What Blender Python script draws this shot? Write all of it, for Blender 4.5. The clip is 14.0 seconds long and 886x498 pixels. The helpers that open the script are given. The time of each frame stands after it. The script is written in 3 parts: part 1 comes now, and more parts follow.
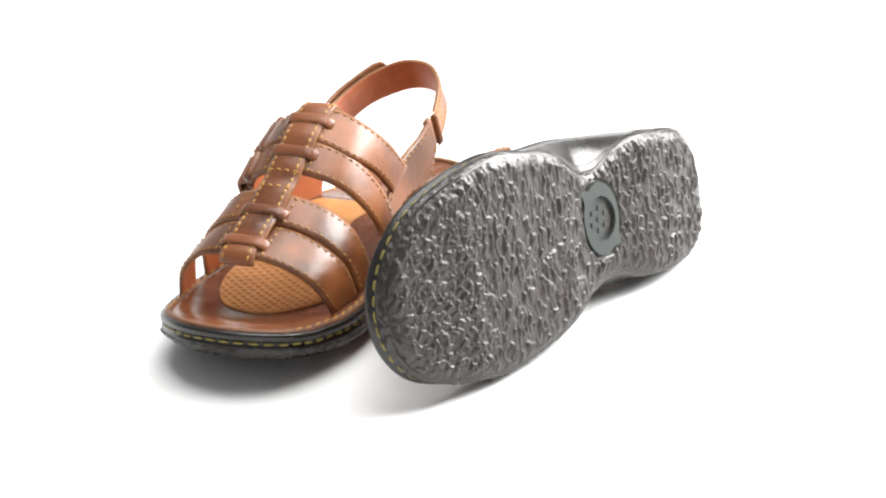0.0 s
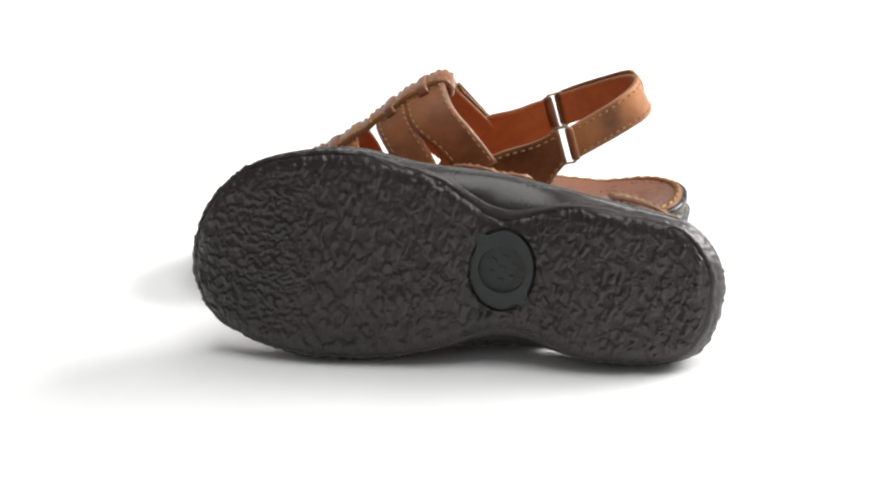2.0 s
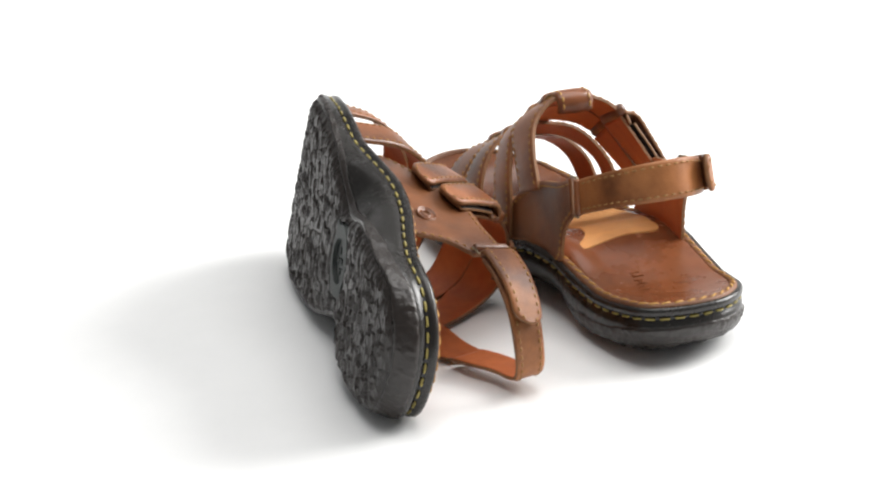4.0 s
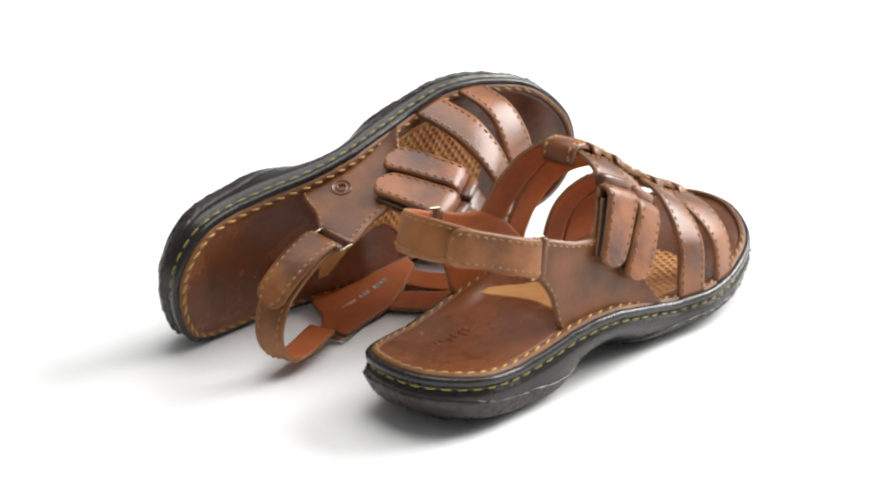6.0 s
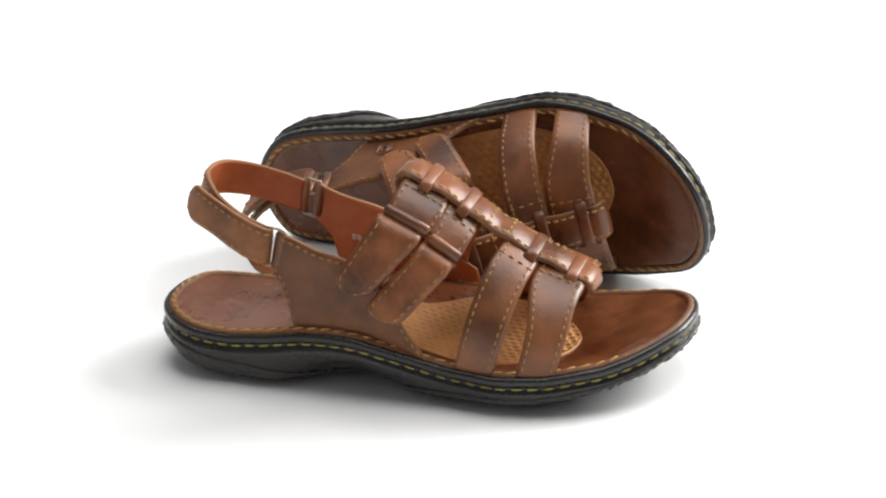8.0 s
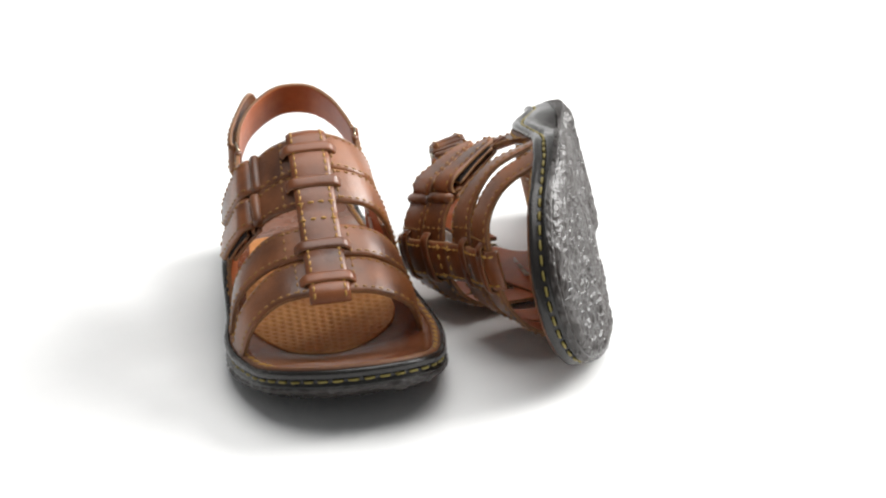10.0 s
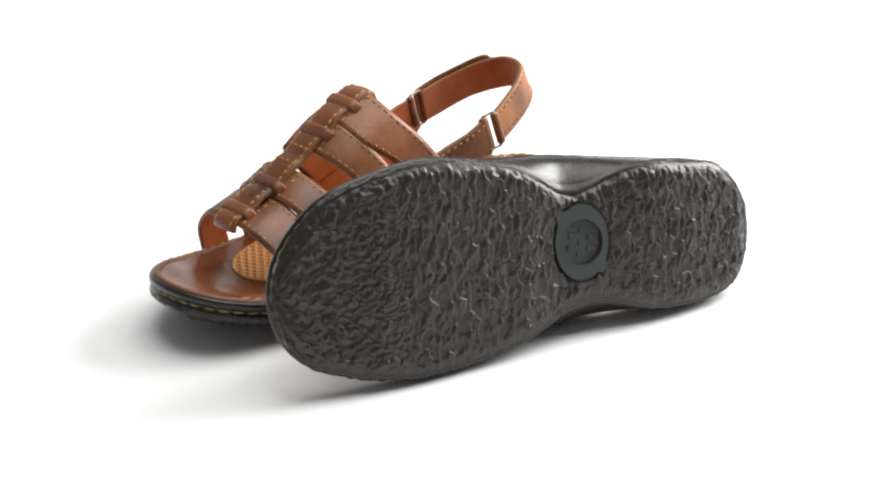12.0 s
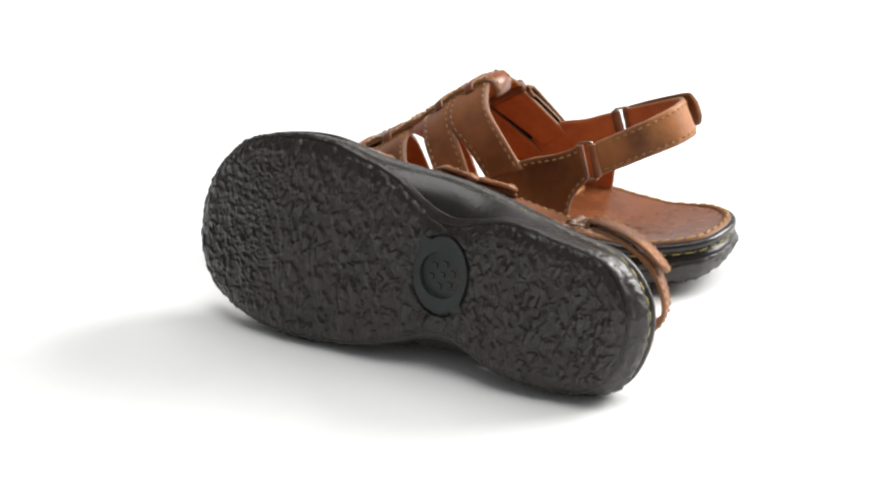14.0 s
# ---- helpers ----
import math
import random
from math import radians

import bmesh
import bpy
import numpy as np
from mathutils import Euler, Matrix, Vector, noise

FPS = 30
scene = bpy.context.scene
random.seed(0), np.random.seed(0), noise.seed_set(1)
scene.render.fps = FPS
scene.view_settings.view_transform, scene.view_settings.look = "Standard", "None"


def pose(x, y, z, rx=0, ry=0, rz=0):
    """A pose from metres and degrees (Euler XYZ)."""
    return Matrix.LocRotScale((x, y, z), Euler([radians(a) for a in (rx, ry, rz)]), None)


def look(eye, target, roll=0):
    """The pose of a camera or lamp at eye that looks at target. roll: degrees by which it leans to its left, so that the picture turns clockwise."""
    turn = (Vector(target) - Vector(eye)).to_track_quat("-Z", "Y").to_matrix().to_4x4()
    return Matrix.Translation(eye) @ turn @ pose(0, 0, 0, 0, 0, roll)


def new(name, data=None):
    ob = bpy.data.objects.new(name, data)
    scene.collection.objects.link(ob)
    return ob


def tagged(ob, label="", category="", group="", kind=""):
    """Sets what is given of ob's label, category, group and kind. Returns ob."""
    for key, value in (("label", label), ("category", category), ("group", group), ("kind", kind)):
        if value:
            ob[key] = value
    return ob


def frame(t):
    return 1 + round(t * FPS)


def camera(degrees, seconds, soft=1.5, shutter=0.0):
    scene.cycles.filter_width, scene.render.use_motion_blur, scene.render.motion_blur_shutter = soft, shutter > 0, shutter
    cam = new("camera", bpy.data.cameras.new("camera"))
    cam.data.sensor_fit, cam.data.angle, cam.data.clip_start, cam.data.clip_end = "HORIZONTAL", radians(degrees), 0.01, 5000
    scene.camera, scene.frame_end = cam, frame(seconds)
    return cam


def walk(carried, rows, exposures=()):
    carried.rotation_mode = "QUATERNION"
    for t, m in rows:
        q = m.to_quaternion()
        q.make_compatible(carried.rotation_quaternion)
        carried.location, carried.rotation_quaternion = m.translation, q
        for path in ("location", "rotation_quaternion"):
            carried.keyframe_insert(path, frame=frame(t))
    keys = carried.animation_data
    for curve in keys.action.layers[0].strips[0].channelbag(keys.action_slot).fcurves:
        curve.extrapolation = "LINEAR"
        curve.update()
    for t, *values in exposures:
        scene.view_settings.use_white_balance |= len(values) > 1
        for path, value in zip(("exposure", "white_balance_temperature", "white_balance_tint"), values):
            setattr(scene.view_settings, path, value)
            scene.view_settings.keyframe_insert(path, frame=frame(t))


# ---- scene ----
# ---- camera: a fixed tripod camera, looking down on the set ----
cam = camera(22.9144, 14.0, soft=2.2)
CAM = pose(0, -1.18, 0.50445, 68.2879, 2.8100, -0.8174)
walk(cam, [(0.0, CAM), (14.0, CAM)], exposures=[(0.0, 0.75), (0.15, 0.35), (0.35, 0.0), (14.0, 0.0)])

# ---- light: a white photo studio, one large softbox behind on one side, one overhead ----
world = bpy.data.worlds.new("studio")
world.use_nodes = True
scene.world = world
world.node_tree.nodes["Background"].inputs[0].default_value = (0.97, 0.985, 1.0, 1)
world.node_tree.nodes["Background"].inputs[1].default_value = 0.22


def softbox(name, eye, target, width, height, power):
    lamp = bpy.data.lights.new(name, "AREA")
    lamp.shape, lamp.size, lamp.size_y, lamp.energy = "RECTANGLE", width, height, power
    lamp.color = (1.0, 0.992, 0.98)
    ob = new(name, lamp)
    ob.matrix_world = look(eye, target)
    return ob


softbox("key_softbox", (1.75, 0.70, 1.10), (0, 0, 0.0), 1.3, 1.2, 80)
softbox("overhead_softbox", (0.25, 0.20, 1.8), (0, 0.05, 0), 1.8, 1.6, 32)


# ---- materials ----
def nodes_of(name):
    m = bpy.data.materials.new(name)
    m.use_nodes = True
    t = m.node_tree
    return m, t, t.nodes["Principled BSDF"]


def add(t, kind, **values):
    n = t.nodes.new(kind)
    for k, v in values.items():
        n.inputs[k].default_value = v
    return n


def surface(name, dark, light, rough, grain, relief, depth, patch=18.0, spread=(0.35, 0.68), rough_span=0.12, spec=0.5, crease=0.0, crease_waves=70.0, fine_share=0.36):
    """Two scales of colour, a grain relief and uneven gloss. grain, relief and patch in waves per metre."""
    m, t, b = nodes_of(name)
    co = t.nodes.new("ShaderNodeTexCoord")
    big = add(t, "ShaderNodeTexNoise", Scale=patch, Detail=3.0, Roughness=0.5)
    fine = add(t, "ShaderNodeTexNoise", Scale=grain, Detail=5.0, Roughness=0.65)
    mix = t.nodes.new("ShaderNodeMath")
    mix.operation = "MULTIPLY_ADD"
    mix.inputs[1].default_value = fine_share
    ramp = t.nodes.new("ShaderNodeValToRGB")
    ramp.color_ramp.elements[0].position, ramp.color_ramp.elements[1].position = spread
    ramp.color_ramp.elements[0].color, ramp.color_ramp.elements[1].color = (*dark, 1), (*light, 1)
    half = t.nodes.new("ShaderNodeMath")
    half.operation = "MULTIPLY"
    half.inputs[1].default_value = 1.0 - fine_share
    for n in (big, fine):
        t.links.new(co.outputs["Object"], n.inputs["Vector"])
    t.links.new(big.outputs[0], half.inputs[0])
    t.links.new(fine.outputs[0], mix.inputs[0])
    t.links.new(half.outputs[0], mix.inputs[2])
    t.links.new(mix.outputs[0], ramp.inputs[0])
    t.links.new(ramp.outputs[0], b.inputs["Base Color"])
    rr = t.nodes.new("ShaderNodeMapRange")
    rr.inputs[3].default_value, rr.inputs[4].default_value = rough - rough_span, rough + rough_span
    t.links.new(mix.outputs[0], rr.inputs[0])
    t.links.new(rr.outputs[0], b.inputs["Roughness"])
    b.inputs["Specular IOR Level"].default_value = spec
    pores = add(t, "ShaderNodeTexNoise", Scale=relief, Detail=3.0, Roughness=0.6)
    bump = add(t, "ShaderNodeBump", Strength=0.5, Distance=depth)
    t.links.new(co.outputs["Object"], pores.inputs["Vector"])
    t.links.new(pores.outputs[0], bump.inputs["Height"])
    if crease:
        fold_noise = add(t, "ShaderNodeTexNoise", Scale=crease_waves, Detail=2.5, Roughness=0.55, Distortion=1.2)
        big_bump = add(t, "ShaderNodeBump", Strength=0.6, Distance=crease)
        t.links.new(co.outputs["Object"], fold_noise.inputs["Vector"])
        t.links.new(fold_noise.outputs[0], big_bump.inputs["Height"])
        t.links.new(big_bump.outputs[0], bump.inputs["Normal"])
    t.links.new(bump.outputs[0], b.inputs["Normal"])
    return m


LEATHER = surface("oiled_leather", (0.0647, 0.0196, 0.0059), (0.2603, 0.0881, 0.0271), 0.36, 200, 700, 0.00025, patch=28, spread=(0.34, 0.64), rough_span=0.18, spec=0.58, crease=0.0004, fine_share=0.16)
PANEL = surface("matt_leather", (0.0699, 0.0223, 0.0067), (0.2379, 0.0830, 0.0260), 0.42, 220, 900, 0.0003, patch=26, spread=(0.34, 0.64), spec=0.42, crease=0.0004, fine_share=0.16)
TAB = surface("scuffed_leather", (0.0681, 0.0194, 0.0055), (0.2805, 0.0898, 0.0260), 0.34, 320, 900, 0.0004, patch=44, spread=(0.34, 0.64), spec=0.52, crease=0.0006, fine_share=0.16)
SPINE = surface("dark_leather", (0.0594, 0.0175, 0.0058), (0.2132, 0.0673, 0.0215), 0.29, 200, 800, 0.00025, patch=34, spread=(0.34, 0.64), spec=0.52, crease=0.0004, fine_share=0.16)
NUBUCK = surface("worn_leather", (0.1004, 0.0314, 0.0091), (0.3646, 0.1380, 0.0432), 0.46, 240, 1000, 0.0003, patch=26, spread=(0.34, 0.64), spec=0.38, crease=0.0004, fine_share=0.16)
EDGE = surface("cut_leather_edge", (0.1500, 0.0640, 0.0240), (0.3400, 0.1650, 0.0640), 0.6, 300, 1500, 0.0004)
LINING = surface("lining_leather", (0.3451, 0.0828, 0.0219), (0.5423, 0.1583, 0.0487), 0.50, 160, 800, 0.0003)
FOOTBED = surface("footbed_leather", (0.0720, 0.0219, 0.0077), (0.2052, 0.0670, 0.0246), 0.26, 130, 1100, 0.0002, patch=20, spread=(0.34, 0.66), spec=0.5, crease=0.00012, fine_share=0.30)
INSERT = surface("tan_insert", (0.3978, 0.1693, 0.0459), (0.6188, 0.3058, 0.0983), 0.6, 160, 900, 0.0003)
WELT = surface("tan_welt", (0.0950, 0.0330, 0.0116), (0.2250, 0.0900, 0.0310), 0.55, 300, 900, 0.0005)
RUBBER = surface("black_rubber", (0.0080, 0.0066, 0.0055), (0.0180, 0.0150, 0.0128), 0.27, 200, 700, 0.0003, rough_span=0.07, spec=0.50)
TREAD = surface("crinkled_rubber", (0.0110, 0.0075, 0.0058), (0.0240, 0.0167, 0.0131), 0.34, 300, 900, 0.0004, rough_span=0.08, spec=0.57, crease=0.0006, crease_waves=240.0)
PLATE = surface("green_grey_rubber", (0.0220, 0.0280, 0.0255), (0.0374, 0.0452, 0.0415), 0.55, 200, 900, 0.0002, spec=0.4)
THREAD = surface("yellow_thread", (0.3600, 0.1850, 0.0370), (0.5500, 0.3150, 0.0760), 0.6, 900, 3000, 0.0002)
DULL_THREAD = surface("tan_thread", (0.25, 0.120, 0.033), (0.39, 0.205, 0.060), 0.6, 900, 3000, 0.0002)
OLIVE = surface("olive_thread", (0.2000, 0.1600, 0.0360), (0.3800, 0.3050, 0.0800), 0.6, 900, 3000, 0.0002)
METAL = surface("dull_brass", (0.30, 0.24, 0.16), (0.45, 0.38, 0.28), 0.3, 200, 900, 0.0001)
METAL.node_tree.nodes["Principled BSDF"].inputs["Metallic"].default_value = 1.0
PRINT = surface("pale_print", (0.4800, 0.4032, 0.3456), (0.5952, 0.5280, 0.4608), 0.6, 900, 2000, 0.0001)
VELCRO = surface("dark_hook_tape", (0.018, 0.014, 0.012), (0.040, 0.030, 0.026), 0.9, 900, 2500, 0.0008)
PAPER = surface("white_paper", (0.86, 0.865, 0.86), (0.90, 0.90, 0.895), 0.85, 40, 600, 0.0002, patch=1.2, spec=0.2)


# ---- curves and meshes ----
def spline(points, n, closed=False):
    """Catmull-Rom through the points, n samples."""
    p = np.array(points, float)
    k = len(p)
    u = np.arange(n) * (k / n) if closed else np.linspace(0, k - 1, n)
    i = np.minimum(np.floor(u).astype(int), k - 1 if closed else k - 2)
    f = (u - i)[:, None]
    if closed:
        a, b, c, d = (p[(i + j) % k] for j in (-1, 0, 1, 2))
    else:
        q = np.vstack([2 * p[0] - p[1], p, 2 * p[-1] - p[-2]])
        a, b, c, d = (q[i + j] for j in (0, 1, 2, 3))
    return 0.5 * (2 * b + (c - a) * f + (2 * a - 5 * b + 4 * c - d) * f * f + (3 * b - a - 3 * c + d) * f ** 3)


def evenly(curve, n, closed=False):
    """The curve again, with n points at even steps of length."""
    c = np.vstack([curve, curve[:1]]) if closed else curve
    s = np.r_[0, np.cumsum(np.linalg.norm(np.diff(c, axis=0), axis=1))]
    w = np.arange(n) * s[-1] / n if closed else np.linspace(0, s[-1], n)
    return np.stack([np.interp(w, s, c[:, j]) for j in range(c.shape[1])], 1)


def unit(v):
    return v / np.maximum(np.linalg.norm(v, axis=-1, keepdims=True), 1e-9)


SIDE = [1]


def part(name, verts, faces, material, parent, label="", smooth=True, slots=None, kind=""):
    """One mesh under a thing or a part, mirrored for a left sandal."""
    v = np.array(verts, float)
    v[:, 1] *= SIDE[0]
    me = bpy.data.meshes.new(name)
    me.from_pydata(v.tolist(), [], faces)
    bm = bmesh.new()
    bm.from_mesh(me)
    bmesh.ops.recalc_face_normals(bm, faces=bm.faces)
    bm.to_mesh(me)
    bm.free()
    for m in (material if isinstance(material, (list, tuple)) else [material]):
        me.materials.append(m)
    if slots is not None:
        me.polygons.foreach_set("material_index", slots)
    me.polygons.foreach_set("use_smooth", [smooth] * len(me.polygons))
    ob = new(name, me)
    ob.parent = parent
    return tagged(ob, label, kind=kind)


def grid_faces(rows, cols, closed=False, base=0):
    f = []
    for i in range(rows - 1):
        for j in range(cols if closed else cols - 1):
            k = (j + 1) % cols
            f.append((base + i * cols + j, base + i * cols + k, base + (i + 1) * cols + k, base + (i + 1) * cols + j))
    return f


# ---- the last of the sandal: outline and heights; x from heel to toe, y to the inner side of a right foot ----
OUT = [(0.0064, -0.0101), (0.0109, -0.0347), (0.0311, -0.0532), (0.0649, -0.0573), (0.0999, -0.0598), (0.1396, -0.0626), (0.1800, -0.0631), (0.2150, -0.0658),
       (0.2475, -0.0591), (0.2767, -0.0457), (0.2975, -0.0209), (0.3038, 0.0036), (0.2993, 0.0264), (0.2841, 0.0436), (0.2578, 0.0511),
       (0.2249, 0.0532), (0.1897, 0.0478), (0.1504, 0.0376), (0.1105, 0.0303), (0.0701, 0.0281), (0.0383, 0.0246), (0.0149, 0.0146)]


def rim(x):
    return np.interp(x, [0.0, 0.02, 0.043, 0.058, 0.08, 0.1, 0.117, 0.134, 0.156, 0.183, 0.21, 0.238, 0.266, 0.289, 0.305],
                     [0.0282, 0.0258, 0.0228, 0.0218, 0.0242, 0.0274, 0.0284, 0.0274, 0.0222, 0.0156, 0.0134, 0.0138, 0.0174, 0.0230, 0.0274])


def under(x):
    return np.interp(x, [0.0, 0.012, 0.026, 0.042, 0.055, 0.08, 0.11, 0.135, 0.16, 0.22, 0.245, 0.27, 0.29, 0.305], [0.009, 0.0019, -0.0006, -0.0028, -0.0044, -0.0054, -0.0016, -0.0008, -0.004, -0.0042, -0.0023, 0.0033, 0.0082, 0.0119])


def low(x):
    """Height of the sole's lower edge, which runs inside the outline at heel and toe."""
    return under(np.minimum(x + (0.0026 + bevel(x)) * np.clip((0.034 - x) / 0.02, 0, 1), 0.304))


def middle(x):
    return np.interp(x, [0, 0.05, 0.12, 0.2, 0.25, 0.3], [-0.011, -0.012, -0.010, -0.009, -0.004, 0.003])


def outline(n):
    o = evenly(spline(OUT, 800, True), n, True)
    t = unit(np.roll(o, -1, 0) - np.roll(o, 1, 0))
    return o, np.stack([-t[:, 1], t[:, 0]], 1)


def scoop(x, y):
    outer = 0.0185 * np.exp(-((x - 0.130) / 0.028) ** 2)
    inner = 0.011 * np.exp(-((x - 0.118) / 0.028) ** 2)
    return np.where(y < middle(x), outer, inner)


def bevel(x):
    return 0.0042 * np.clip((0.034 - x) / 0.034, 0, 1)


def side_at(x, y, k):
    """Inset and height of the sole's side; k is 0 under the welt and 1 at the bottom."""
    bulge = 0.0010 * np.clip((0.034 - x) / 0.02, 0, 1) * math.sin(math.pi * min(1, k * 1.2 + 0.1))
    return (0.0002 + 0.0016 * k ** 2 + scoop(x, y) * (0.15 * k + 0.85 * k ** 2.2) + bevel(x) * k ** 2.5 - bulge, (rim(x) - 0.0076) * (1 - k) + (low(x) + 0.0030) * k)


def ring_at(o, nrm, inset, z):
    p = o + nrm * np.broadcast_to(inset, (len(o),))[:, None]
    return np.column_stack([p, np.broadcast_to(z, (len(o),))])


def flake(u, v, seed):
    """Height of one field of long flaky ridges; u runs across them, v along them."""
    w = Vector((u + 0.7 * noise.noise((u * 0.45, v * 0.9, seed)), v + 0.45 * noise.noise((u * 0.5, v * 0.8, seed + 5.0)), seed * 3.0))
    d, c = noise.voronoi(w)
    e = w - c[0]
    tilt = e.x * (noise.cell(c[0] * 3.1) - 0.5) * 0.8 + e.y * (noise.cell(c[0] * 5.7) - 0.5) * 0.45
    return 0.12 * min(1.0, 3.0 * (d[1] - d[0])) + 0.44 * noise.cell(c[0] * 7.3) + tilt + 0.16 * noise.noise(w * 0.9) + 0.05 * noise.noise(w * 3.0) + 0.06


def crinkle(x, y):
    """Height of the crinkled tread, 0 to 1: ridges across the sole, fanning out round the toe."""
    k = min(1.0, max(0.0, (x - 0.222) / 0.034))
    k = k * k * (3 - 2 * k)
    h = 0.0
    if k < 1:
        h += (1 - k) * flake(x * 330, y * 165, 2.0)
    if k > 0:
        a, r = math.atan2(y + 0.004, x - 0.190), math.hypot(x - 0.190, y + 0.004)
        h += k * flake(a * 24, r * 330, 7.0)
    return max(0.0, min(1.0, h + 0.10))


def stitches(name, centres, along, normal, parent, material, length=0.0027, width=0.0008, proud=0.0006):
    """A row of thread stitches, each a small raised lozenge."""
    v, f = [], []
    across = np.cross(normal, along)
    for c, a, n, s in zip(centres, along, normal, across):
        k = len(v)
        for u in (-1, -0.6, 0.6, 1):
            h = proud * (1 if abs(u) < 1 else 0.0)
            w = width * (0.5 if abs(u) < 1 else 0.25)
            e = c + a * (u * length / 2)
            v += [e - s * w - n * 0.0006, e - s * w + n * h * 0.6, e + n * h, e + s * w + n * h * 0.6, e + s * w - n * 0.0006]
        for i in range(3):
            for j in range(5):
                f.append((k + i * 5 + j, k + i * 5 + (j + 1) % 5, k + i * 5 + 5 + (j + 1) % 5, k + i * 5 + 5 + j))
        f += [tuple(range(k, k + 5)), tuple(range(k + 15, k + 20))]
    return part(name, v, f, material, parent, kind="stuff") if v else None


LIE = Matrix(((-0.9890, 0.1272, -0.0758, 0.1693), (-0.0465, 0.2191, 0.9745, -0.0683), (0.1406, 0.9674, -0.2108, 0.0223), (0, 0, 0, 1)))


def settle(p):
    """The soft upper of the lying sandal gives way where it rests on the floor."""
    if SIDE[0] > 0:
        return p
    up = np.array([LIE[2][0], -LIE[2][1], LIE[2][2]])
    w = p @ up + LIE[2][3]
    t, c = 0.0035, 0.0022
    w2 = c + t * np.log1p(np.exp(np.clip((w - c) / t, -40, 40)))
    return p + np.outer(w2 - w, up)


def fold(name, p0, p1, radius, parent):
    """The rolled end of a strap round a bar: a flattened roll with soft ends."""
    ax = unit(p1 - p0)
    n1 = unit(np.cross(ax, np.array([0.3, 1.0, 0.2])))
    n2 = np.cross(ax, n1)
    v = []
    for t, r in ((-0.02, 0.25), (0.0, 0.8), (0.05, 1.0), (0.35, 1.03), (0.65, 1.0), (0.95, 1.0), (1.0, 0.8), (1.02, 0.25)):
        for q in np.linspace(0, 2 * math.pi, 14, endpoint=False):
            v.append(p0 + (p1 - p0) * t + radius * r * (math.cos(q) * n1 * 1.15 + math.sin(q) * n2 * 0.9))
    f = grid_faces(8, 14, True) + [tuple(range(14)), tuple(range(98, 112))]
    return part(name, settle(np.array(v)), f, LEATHER, parent)


